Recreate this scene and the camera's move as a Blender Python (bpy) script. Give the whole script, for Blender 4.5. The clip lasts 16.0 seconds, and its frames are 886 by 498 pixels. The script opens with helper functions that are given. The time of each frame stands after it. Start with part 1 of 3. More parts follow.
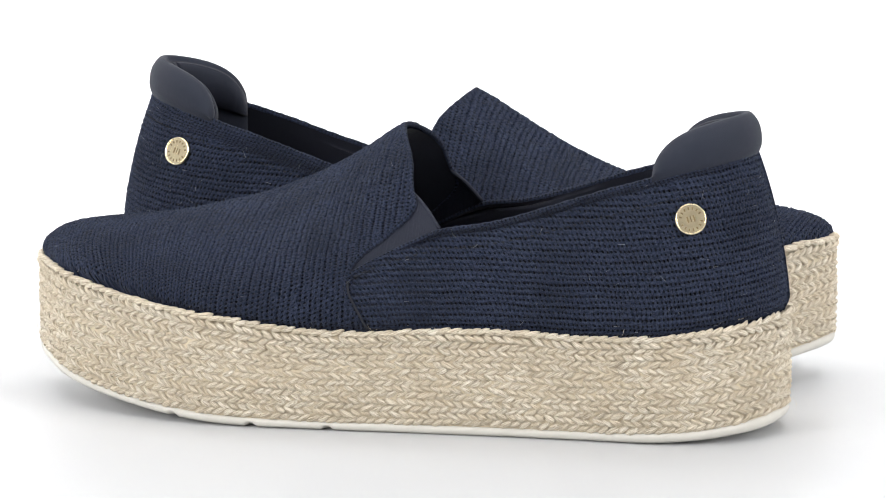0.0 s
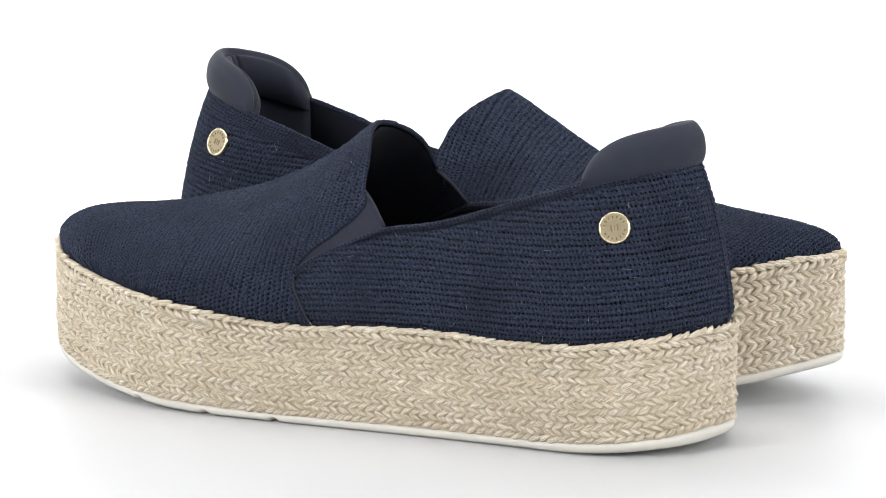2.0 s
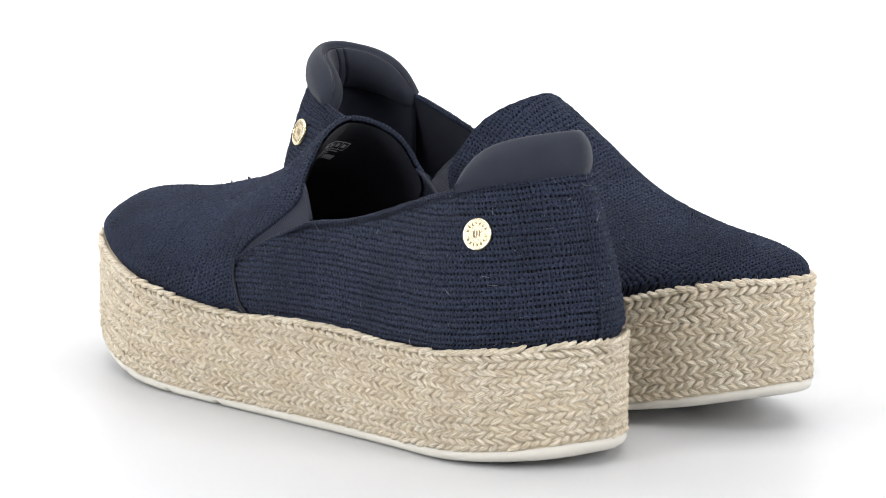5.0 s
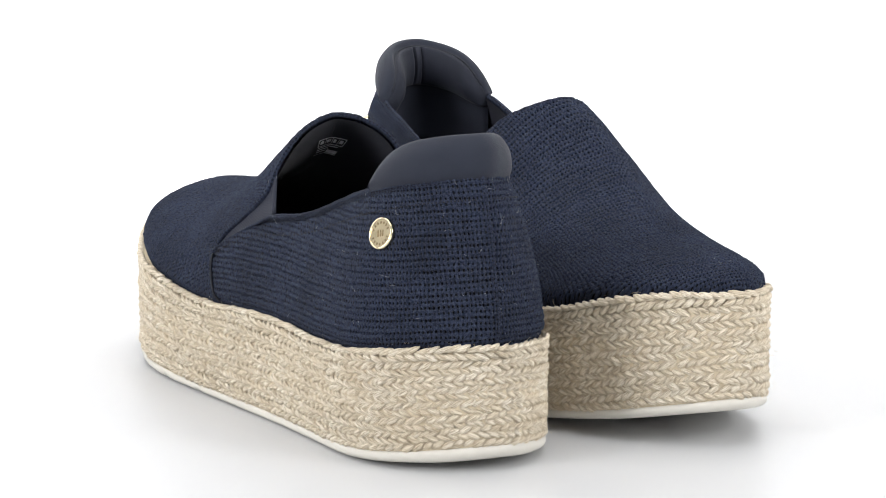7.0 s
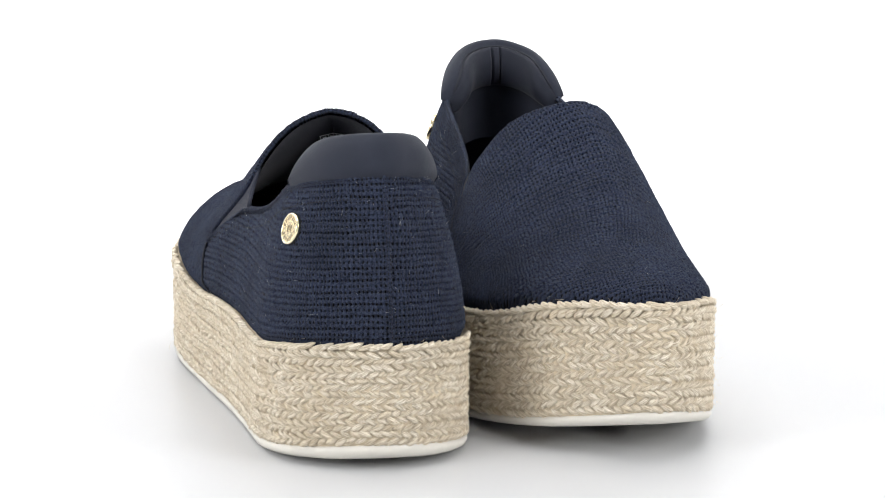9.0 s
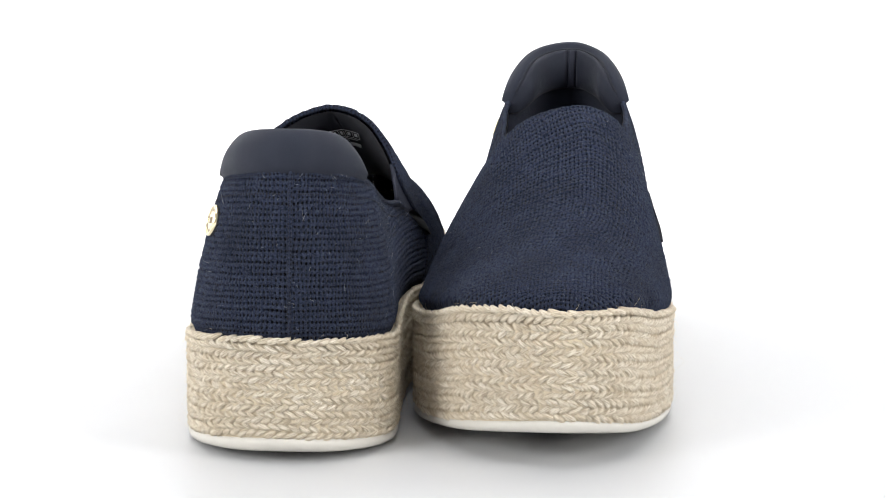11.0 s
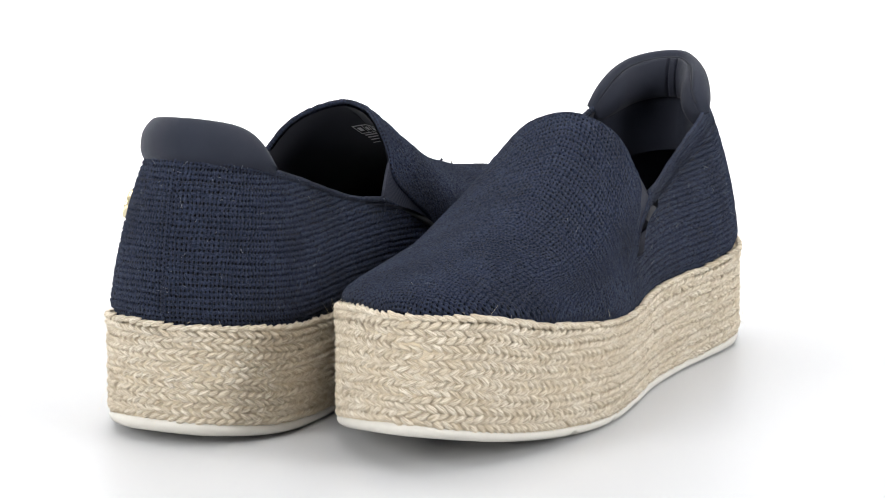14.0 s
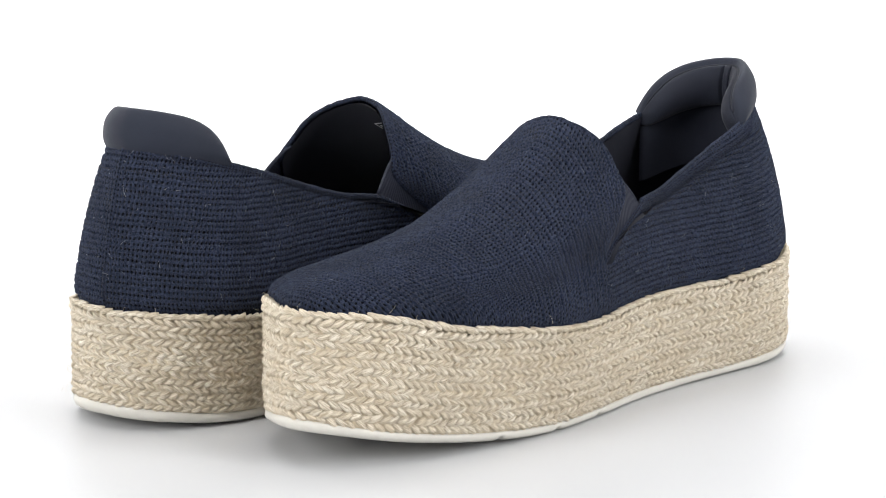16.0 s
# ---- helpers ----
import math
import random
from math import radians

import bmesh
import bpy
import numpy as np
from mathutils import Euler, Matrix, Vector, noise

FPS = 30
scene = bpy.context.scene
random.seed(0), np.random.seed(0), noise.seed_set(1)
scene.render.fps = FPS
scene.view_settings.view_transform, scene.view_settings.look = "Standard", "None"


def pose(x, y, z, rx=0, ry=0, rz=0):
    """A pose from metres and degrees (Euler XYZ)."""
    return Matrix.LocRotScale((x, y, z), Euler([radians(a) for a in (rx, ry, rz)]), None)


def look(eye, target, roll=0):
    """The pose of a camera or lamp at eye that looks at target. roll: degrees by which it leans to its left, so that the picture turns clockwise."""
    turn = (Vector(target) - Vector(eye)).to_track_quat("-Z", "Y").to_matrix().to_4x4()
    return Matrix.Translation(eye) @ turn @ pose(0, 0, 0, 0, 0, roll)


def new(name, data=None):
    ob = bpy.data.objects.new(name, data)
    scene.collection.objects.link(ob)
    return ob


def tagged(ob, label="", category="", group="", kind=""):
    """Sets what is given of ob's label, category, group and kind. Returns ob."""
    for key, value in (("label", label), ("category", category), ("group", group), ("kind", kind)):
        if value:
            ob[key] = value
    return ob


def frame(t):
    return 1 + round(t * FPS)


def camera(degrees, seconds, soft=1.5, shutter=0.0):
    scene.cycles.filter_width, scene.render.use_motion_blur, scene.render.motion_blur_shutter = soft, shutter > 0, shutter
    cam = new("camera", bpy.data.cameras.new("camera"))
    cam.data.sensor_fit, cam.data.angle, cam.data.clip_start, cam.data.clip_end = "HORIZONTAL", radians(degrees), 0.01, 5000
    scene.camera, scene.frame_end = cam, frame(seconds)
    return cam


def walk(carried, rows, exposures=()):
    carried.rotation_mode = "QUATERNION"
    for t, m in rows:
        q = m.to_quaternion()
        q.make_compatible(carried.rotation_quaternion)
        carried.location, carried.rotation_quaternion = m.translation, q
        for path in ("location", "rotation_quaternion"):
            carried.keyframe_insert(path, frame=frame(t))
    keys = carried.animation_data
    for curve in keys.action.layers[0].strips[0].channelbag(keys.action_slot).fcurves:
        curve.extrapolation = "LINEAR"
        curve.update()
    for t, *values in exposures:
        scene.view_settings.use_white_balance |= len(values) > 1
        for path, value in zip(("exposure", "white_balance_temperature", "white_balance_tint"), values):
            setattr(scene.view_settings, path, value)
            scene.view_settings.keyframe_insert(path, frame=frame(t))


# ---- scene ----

# ---------------------------------------------------------------- camera
cam = camera(14.646, 16.0, soft=1.0)
CAM_POSE = pose(0, -1.259, 0.2739, 79.912, 0, 0.025) @ pose(0, 0, 0, 0, 0, 0.106)
walk(cam, [(0.0, CAM_POSE), (16.0, CAM_POSE)], exposures=[(0.0, 0.0), (16.0, 0.0)])


def turn(t):
    """Clockwise turn of the turntable in degrees at t seconds."""
    return -math.degrees(0.12443 * t - 0.00008 * (t * t - 16 * t))


# ---------------------------------------------------------------- world and light
world = bpy.data.worlds.new("studio_world")
scene.world = world
world.use_nodes = True
world.node_tree.nodes["Background"].inputs[0].default_value = (1, 1, 1, 1)
world.node_tree.nodes["Background"].inputs[1].default_value = 0.45


def area_lamp(name, eye, target, sx, sy, power, colour=(1, 1, 1)):
    lamp = bpy.data.lights.new(name, "AREA")
    lamp.shape, lamp.size, lamp.size_y, lamp.energy, lamp.color = "RECTANGLE", sx, sy, power, colour
    ob = new(name, lamp)
    ob.matrix_world = look(eye, target)
    return ob


area_lamp("softbox_top", (0, 0.1, 1.45), (0, 0.1, 0), 1.6, 1.3, 15.5)
area_lamp("softbox_left", (-1.35, -1.15, 0.75), (0, 0, 0.05), 0.7, 0.9, 23)
area_lamp("softbox_right", (1.45, -0.9, 0.8), (0, 0, 0.05), 0.7, 0.9, 21)
area_lamp("softbox_back", (-1.3, 0.75, 0.6), (0, 0, 0.05), 0.5, 0.7, 5.5)
area_lamp("backdrop_lamp", (0, 0.75, 1.5), (0, 2.0, 0.45), 2.2, 0.3, 26)


# ---------------------------------------------------------------- materials
class Nodes:
    """A small wrapper to write node materials in few lines."""

    def __init__(self, name, rough=0.8, metal=0.0):
        self.mat = bpy.data.materials.new(name)
        self.mat.use_nodes = True
        self.tree = self.mat.node_tree
        self.bsdf = self.tree.nodes["Principled BSDF"]
        self.bsdf.inputs["Roughness"].default_value = rough
        self.bsdf.inputs["Metallic"].default_value = metal

    def add(self, kind, **values):
        node = self.tree.nodes.new(kind)
        for key, value in values.items():
            if key == "op":
                node.operation = value
            elif key == "blend":
                node.blend_type = value
                node.data_type = "RGBA"
        return node

    def put(self, socket, value):
        if hasattr(value, "is_linked"):
            self.tree.links.new(value, socket)
        else:
            socket.default_value = value

    def math(self, op, a, b=0.0, c=0.0):
        node = self.add("ShaderNodeMath", op=op)
        for i, v in enumerate((a, b, c)):
            self.put(node.inputs[i], v)
        return node.outputs[0]

    def noise(self, vector, scale, detail=3.0, rough=0.55):
        node = self.add("ShaderNodeTexNoise")
        if vector is not None:
            self.put(node.inputs["Vector"], vector)
        node.inputs["Scale"].default_value = scale
        node.inputs["Detail"].default_value = detail
        node.inputs["Roughness"].default_value = rough
        return node.outputs["Fac"]

    def mix(self, fac, a, b, blend="MIX"):
        node = self.add("ShaderNodeMix", blend=blend)
        self.put(node.inputs[0], fac)
        self.put(node.inputs[6], a if hasattr(a, "is_linked") else (*a, 1))
        self.put(node.inputs[7], b if hasattr(b, "is_linked") else (*b, 1))
        return node.outputs[2]

    def ramp(self, fac, lo, hi, a=0.0, b=1.0):
        node = self.add("ShaderNodeMapRange")
        node.interpolation_type = "SMOOTHSTEP"
        self.put(node.inputs[0], fac)
        for i, v in enumerate((lo, hi, a, b)):
            self.put(node.inputs[i + 1], v)
        return node.outputs[0]

    def bump(self, height, distance, strength=1.0):
        node = self.add("ShaderNodeBump")
        self.put(node.inputs["Height"], height)
        node.inputs["Distance"].default_value = distance
        node.inputs["Strength"].default_value = strength
        self.tree.links.new(node.outputs[0], self.bsdf.inputs["Normal"])

    def colour(self, value):
        self.put(self.bsdf.inputs["Base Color"], value if hasattr(value, "is_linked") else (*value, 1))

    def uv(self):
        return self.add("ShaderNodeUVMap").outputs[0]

    def obj(self):
        return self.add("ShaderNodeTexCoord").outputs["Object"]

    def split(self, vector):
        node = self.add("ShaderNodeSeparateXYZ")
        self.put(node.inputs[0], vector)
        return node.outputs[0], node.outputs[1]


GAP_U, GAP_V = 0.0015, 0.0020  # the weave's steps along and across the ribs


def woven_material(name):
    """Navy slub weave: ribs run along u, are counted along v; both in metres."""
    n = Nodes(name, 0.95)
    uv, ob = n.uv(), n.obj()
    u, v = n.split(uv)
    # gaps between the yarns: dark backing, with the shade of their depth painted in
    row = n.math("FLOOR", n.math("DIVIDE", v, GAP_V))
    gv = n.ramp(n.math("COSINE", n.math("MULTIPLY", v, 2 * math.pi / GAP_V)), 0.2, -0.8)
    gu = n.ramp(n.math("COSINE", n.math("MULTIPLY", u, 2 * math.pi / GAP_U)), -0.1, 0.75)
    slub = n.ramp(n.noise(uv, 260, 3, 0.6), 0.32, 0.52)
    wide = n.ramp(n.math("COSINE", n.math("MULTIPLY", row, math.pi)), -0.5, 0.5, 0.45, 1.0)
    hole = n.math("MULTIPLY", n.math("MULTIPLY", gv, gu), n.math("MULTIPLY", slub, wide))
    # thin furrows where yarn lies beside yarn, their shade painted as darker colour
    fu = n.ramp(n.math("COSINE", n.math("MULTIPLY", u, 2 * math.pi / GAP_U)), 0.6, 1.0, 0.0, 0.30)
    fv = n.ramp(n.math("COSINE", n.math("MULTIPLY", v, 2 * math.pi / GAP_V)), -0.65, -1.0, 0.0, 0.30)
    furrow = n.math("MULTIPLY", n.math("MAXIMUM", fu, fv), n.ramp(n.noise(uv, 500, 2), 0.3, 0.6))
    fibre = n.noise(uv, 2600, 4, 0.75)
    n.bump(fibre, 0.0010, 1.0)
    base = n.mix(n.ramp(n.noise(uv, 900, 3, 0.75), 0.3, 0.7), (0.010, 0.0148, 0.0315), (0.044, 0.057, 0.104))
    base = n.mix(n.ramp(n.noise(ob, 45, 2), 0.35, 0.7, 0, 0.5), base, (0.0125, 0.0175, 0.033))
    fleck = n.ramp(n.noise(uv, 1300, 2, 0.8), 0.64, 0.76)
    base = n.mix(n.math("MULTIPLY", fleck, 0.5), base, (0.085, 0.10, 0.135))
    base = n.mix(furrow, base, (0.006, 0.008, 0.015))
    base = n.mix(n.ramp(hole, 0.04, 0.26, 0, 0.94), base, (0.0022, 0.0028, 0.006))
    n.colour(base)
    n.bsdf.inputs["Sheen Weight"].default_value = 0.05
    n.bsdf.inputs["Sheen Roughness"].default_value = 0.5
    n.bsdf.inputs["Specular IOR Level"].default_value = 0.10
    return n.mat


def knit_material(name, a, b, fine=2600):
    n = Nodes(name, 0.75)
    ob = n.obj()
    f = n.noise(ob, fine, 3, 0.6)
    n.colour(n.mix(n.noise(ob, 120, 3), n.mix(f, a, b), a))
    n.bump(f, 0.00025, 0.5)
    n.bsdf.inputs["Sheen Weight"].default_value = 0.06
    n.bsdf.inputs["Specular IOR Level"].default_value = 0.25
    return n.mat


def elastic_material(name):
    n = Nodes(name, 0.7)
    u, v = n.split(n.uv())
    w = n.math("SINE", n.math("MULTIPLY", u, 2 * math.pi / 0.0011))
    f = n.noise(n.obj(), 2400, 3)
    n.colour(n.mix(f, (0.010, 0.012, 0.022), (0.020, 0.023, 0.038)))
    n.bump(n.math("ADD", n.math("MULTIPLY", w, 0.4), f), 0.0002, 0.5)
    n.bsdf.inputs["Specular IOR Level"].default_value = 0.25
    return n.mat


def jute_material(name, dark=1.0):
    n = Nodes(name, 0.75)
    uv = n.uv()
    u, v = n.split(uv)
    geo = n.add("ShaderNodeNewGeometry")
    rnd = geo.outputs["Random Per Island"]
    twist = n.math("SINE", n.math("ADD", n.math("MULTIPLY", u, 9.0), n.math("MULTIPLY", v, 62.0)))
    stretch = n.add("ShaderNodeMapping")
    n.put(stretch.inputs["Vector"], uv)
    stretch.inputs["Scale"].default_value = (1.8, 13.0, 1)
    off = n.add("ShaderNodeCombineXYZ")
    n.put(off.inputs[0], n.math("MULTIPLY", rnd, 90.0))
    n.put(stretch.inputs["Location"], off.outputs[0])
    fib = n.noise(stretch.outputs[0], 1.0, 4, 0.65)
    c = n.mix(rnd, (0.80, 0.705, 0.555), (0.91, 0.84, 0.715))
    c = n.mix(n.ramp(fib, 0.36, 0.58), (0.52, 0.425, 0.30), c)
    c = n.mix(n.ramp(n.noise(n.obj(), 60, 2), 0.3, 0.75, 0.0, 0.35), c, (0.60, 0.49, 0.345))
    n.colour(c)
    n.bump(n.math("ADD", fib, n.math("MULTIPLY", twist, 0.15)), 0.0008, 1.0)
    n.bsdf.inputs["Specular IOR Level"].default_value = 0.3
    return n.mat


def plain_material(name, colour, rough=0.5, metal=0.0, grain=0.06, scale=300.0, bump=0.0002):
    n = Nodes(name, rough, metal)
    f = n.noise(n.obj(), scale, 4, 0.6)
    lo = tuple(c * (1 - grain) for c in colour)
    hi = tuple(min(1, c * (1 + grain)) for c in colour)
    n.colour(n.mix(f, lo, hi))
    n.bump(f, bump, 0.4)
    return n.mat


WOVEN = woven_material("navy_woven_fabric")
COLLAR = knit_material("navy_padded_knit", (0.012, 0.0150, 0.026), (0.023, 0.0275, 0.0435))
COLLAR_LINING = knit_material("dark_navy_padding", (0.009, 0.011, 0.020), (0.017, 0.020, 0.033))
LINING = knit_material("navy_lining", (0.009, 0.010, 0.018), (0.017, 0.019, 0.031))
ELASTIC = elastic_material("navy_elastic")
JUTE = jute_material("jute_braid")
CORE = plain_material("jute_core", (0.66, 0.56, 0.41), 0.9, 0, 0.2, 900)
RUBBER = plain_material("off_white_rubber", (0.62, 0.595, 0.54), 0.5, 0, 0.04, 500)
GOLD = plain_material("brushed_pale_gold", (0.66, 0.56, 0.37), 0.16, 1.0, 0.03, 1500, 0.00002)
GOLD_RIM = plain_material("polished_gold", (0.84, 0.74, 0.50), 0.08, 1.0, 0.02, 400, 0.00001)
ENGRAVED = plain_material("engraved_dark_gold", (0.20, 0.14, 0.06), 0.5, 0.0, 0.05, 900)
THREAD = plain_material("dark_navy_thread", (0.008, 0.010, 0.018), 0.8)
LINT = plain_material("grey_lint", (0.32, 0.33, 0.36), 0.8)
FUZZ = plain_material("navy_fuzz", (0.035, 0.042, 0.065), 0.9)
JUTE_FIBRE = plain_material("pale_jute_fibre", (0.70, 0.61, 0.46), 0.7)
LABEL_INK = plain_material("grey_label_print", (0.50, 0.51, 0.54), 0.8)
LABEL_BASE = plain_material("black_label", (0.012, 0.013, 0.018), 0.8)
WHITE = plain_material("matt_white_board", (0.52, 0.525, 0.535), 0.45, 0, 0.008, 40, 0.00005)
SWEEP = plain_material("white_paper", (0.88, 0.88, 0.88), 0.9, 0, 0.006, 30, 0.00005)
ROOM = plain_material("pale_wall_paint", (0.62, 0.62, 0.62), 0.9, 0, 0.03, 20)


# ---------------------------------------------------------------- mesh helpers
def mesh_from(name, verts, faces, uvs=None, flip=False, smooth=True):
    """A mesh from vertices and faces (an array of quads or a list of any faces); uvs: one pair a vertex."""
    me = bpy.data.meshes.new(name)
    verts = np.asarray(verts, dtype=np.float32)
    if isinstance(faces, np.ndarray):
        if flip:
            faces = faces[:, ::-1]
        count = len(faces)
        me.vertices.add(len(verts))
        me.vertices.foreach_set("co", verts.ravel())
        me.loops.add(4 * count)
        me.loops.foreach_set("vertex_index", np.ascontiguousarray(faces, dtype=np.int32).ravel())
        me.polygons.add(count)
        me.polygons.foreach_set("loop_start", np.arange(0, 4 * count, 4, dtype=np.int32))
        me.update(calc_edges=True)
    else:
        if flip:
            faces = [tuple(reversed(f)) for f in faces]
        me.from_pydata([tuple(map(float, v)) for v in verts], [], [tuple(map(int, f)) for f in faces])
    if uvs is not None:
        layer = me.uv_layers.new(name="UVMap")
        idx = np.empty(len(me.loops), dtype=np.int32)
        me.loops.foreach_get("vertex_index", idx)
        layer.data.foreach_set("uv", np.asarray(uvs, dtype=np.float32)[idx].ravel())
    if smooth:
        me.polygons.foreach_set("use_smooth", [True] * len(me.polygons))
    me.update()
    return me


def part(name, mesh, material, parent, label="", kind=""):
    mesh.materials.clear()
    mesh.materials.append(material)
    ob = new(name, mesh)
    ob.parent = parent
    return tagged(ob, label, kind=kind)


def grid_faces(rows, cols, wrap=False, start=0):
    out = []
    for i in range(rows - 1):
        for j in range(cols if wrap else cols - 1):
            k = (j + 1) % cols
            out.append((start + i * cols + j, start + i * cols + k, start + (i + 1) * cols + k, start + (i + 1) * cols + j))
    return out


def grid_quads(rows, cols, wrap=False):
    i, j = np.meshgrid(np.arange(rows - 1), np.arange(cols if wrap else cols - 1), indexing="ij")
    k = (j + 1) % cols
    return np.stack([i * cols + j, i * cols + k, (i + 1) * cols + k, (i + 1) * cols + j], -1).reshape(-1, 4)


def grid_mesh(name, grid, uv=None, wrap=False, flip=False):
    r, c = grid.shape[:2]
    return mesh_from(name, grid.reshape(-1, 3), grid_quads(r, c, wrap), None if uv is None else uv.reshape(-1, 2), flip)


NOISE_TABLE = np.random.default_rng(3).random((256, 256))


def lattice_noise(u, v, size, seed=0):
    """Smooth noise from 0 to 1 with lumps of the given size."""
    a, b = u / size + 37.3 * seed, v / size + 91.7 * seed
    i, j = np.floor(a).astype(int), np.floor(b).astype(int)
    f, g = a - i, b - j
    f, g = f * f * (3 - 2 * f), g * g * (3 - 2 * g)
    t = lambda x, y: NOISE_TABLE[x % 256, y % 256]
    return (t(i, j) * (1 - f) + t(i + 1, j) * f) * (1 - g) + (t(i, j + 1) * (1 - f) + t(i + 1, j + 1) * f) * g




def woven(grid, uv, outward_ref):
    """Works the weave's relief into a fine grid. The uv come back with the yarns' wander in them."""
    u, v = uv[..., 0], uv[..., 1]
    w1, w2 = lattice_noise(u, v, 0.006, 1) - 0.5, lattice_noise(u, v, 0.0018, 2) - 0.5
    w3, w4 = lattice_noise(u, v, 0.007, 3) - 0.5, lattice_noise(u, v, 0.0016, 4) - 0.5
    u2, v2 = u + w1 * 0.0009 + w2 * 0.0004, v + w3 * 0.0005 + w4 * 0.00035
    row = np.floor(v2 / GAP_V)
    gap = np.clip(0.35 - 0.9 * np.cos(2 * np.pi * v2 / GAP_V), 0, 1) * np.clip(0.25 + 1.0 * np.cos(2 * np.pi * u2 / GAP_U), 0, 1)
    open_ = 0.5 + 0.5 * (0.5 + 0.5 * np.cos(np.pi * row))
    groove = (0.5 - 0.5 * np.cos(2 * np.pi * v2 / GAP_V)) ** 2 * (0.5 + 0.5 * np.cos(np.pi * row))
    slub = np.clip((lattice_noise(u, v, 0.003, 5) - 0.18) * 2.0, 0, 1)
    yarn = np.sin(np.pi * u2 / GAP_U) * np.cos(np.pi * v2 / GAP_V)
    h = 0.00022 * np.abs(yarn) - 0.00125 * gap * open_ * slub - 0.00028 * groove + 0.00036 * (lattice_noise(u, v, 0.0012, 6) - 0.5) + 0.00036 * (lattice_noise(u, v, 0.0007, 7) - 0.5)
    n = grid_normals(grid)
    s = np.sign(np.sum(n * (grid - outward_ref), axis=2).mean())
    return grid + n * s * h[..., None], np.stack([u2, v2], -1)


def grid_normals(grid):
    du = np.gradient(grid, axis=1)
    dv = np.gradient(grid, axis=0)
    n = np.cross(du, dv)
    return n / np.maximum(np.linalg.norm(n, axis=2, keepdims=True), 1e-12)


def grid_lengths(grid, axis):
    d = np.linalg.norm(np.diff(grid, axis=axis), axis=2)
    pad = [(0, 0), (0, 0)]
    pad[axis] = (1, 0)
    return np.cumsum(np.pad(d, pad), axis=axis)


def tube_mesh(name, path, radius, sides=8, flat=1.0, closed=False):
    """A tube along a path; radius may be one number or one a point."""
    path = np.asarray(path, float)
    n = len(path)
    rad = np.broadcast_to(np.asarray(radius, float), (n,))
    tan = np.gradient(path, axis=0)
    if closed:
        tan = np.roll(path, -1, 0) - np.roll(path, 1, 0)
    tan /= np.maximum(np.linalg.norm(tan, axis=1, keepdims=True), 1e-12)
    ref = np.array([0, 0, 1.0])
    side = np.cross(tan, ref)
    bad = np.linalg.norm(side, axis=1) < 0.15
    side[bad] = np.cross(tan[bad], [0, 1.0, 0])
    side /= np.linalg.norm(side, axis=1, keepdims=True)
    up = np.cross(side, tan)
    a = np.linspace(0, 2 * np.pi, sides, endpoint=False)
    ring = path[:, None] + rad[:, None, None] * (np.cos(a)[None, :, None] * side[:, None] * flat + np.sin(a)[None, :, None] * up[:, None])
    faces = grid_faces(n, sides, True)
    verts = ring.reshape(-1, 3)
    if closed:
        faces += [((n - 1) * sides + j, (n - 1) * sides + (j + 1) % sides, (j + 1) % sides, j) for j in range(sides)]
    else:
        faces += [tuple(range(sides))[::-1], tuple((n - 1) * sides + j for j in range(sides))]
    arc = np.concatenate([[0], np.cumsum(np.linalg.norm(np.diff(path, axis=0), axis=1))])
    uv = np.stack(np.broadcast_arrays(arc[:, None], (a * 0.0012)[None]), 2).reshape(-1, 2)
    return mesh_from(name, verts, faces, uv)


def smooth_interp(x, xs, ys):
    """Monotone-ish cubic through a short table."""
    xs, ys = np.asarray(xs, float), np.asarray(ys, float)
    m = np.gradient(ys, xs)
    x = np.clip(np.asarray(x, float), xs[0], xs[-1])
    i = np.clip(np.searchsorted(xs, x) - 1, 0, len(xs) - 2)
    h = xs[i + 1] - xs[i]
    t = (x - xs[i]) / h
    return ((1 + 2 * t) * (1 - t) ** 2 * ys[i] + t * (1 - t) ** 2 * h * m[i] + t * t * (3 - 2 * t) * ys[i + 1] + t * t * (t - 1) * h * m[i + 1])


# ---------------------------------------------------------------- the form of the shoe (metres; x from heel to toe, y to the outer side)
LENGTH = 0.2815
mm = 0.001
STATIONS = [0, 4, 15.2, 35.6, 61.1, 91.7, 122.2, 152.8, 183.3, 203.7, 218.9, 239.3, 259.6, 272.9, 281.5]
LAT = (STATIONS, [0, 16.0, 30.0, 39.5, 41.3, 43.2, 46.4, 49.9, 52.8, 52.6, 49.2, 41.8, 30.6, 15.8, -2])
MED = (STATIONS, [0, 12.0, 24.5, 32.3, 32.0, 30.6, 32.0, 36.6, 39.6, 38.3, 36.0, 31.6, 25.0, 16.0, 2])


def to_q(x):
    return np.arccos(np.clip(1 - 2 * np.asarray(x) / LENGTH, -1, 1)) / np.pi


def half_width(q, side):
    xs, ys = LAT if side > 0 else MED
    return smooth_interp(q, to_q(np.array(xs) * mm), np.array(ys) * mm)


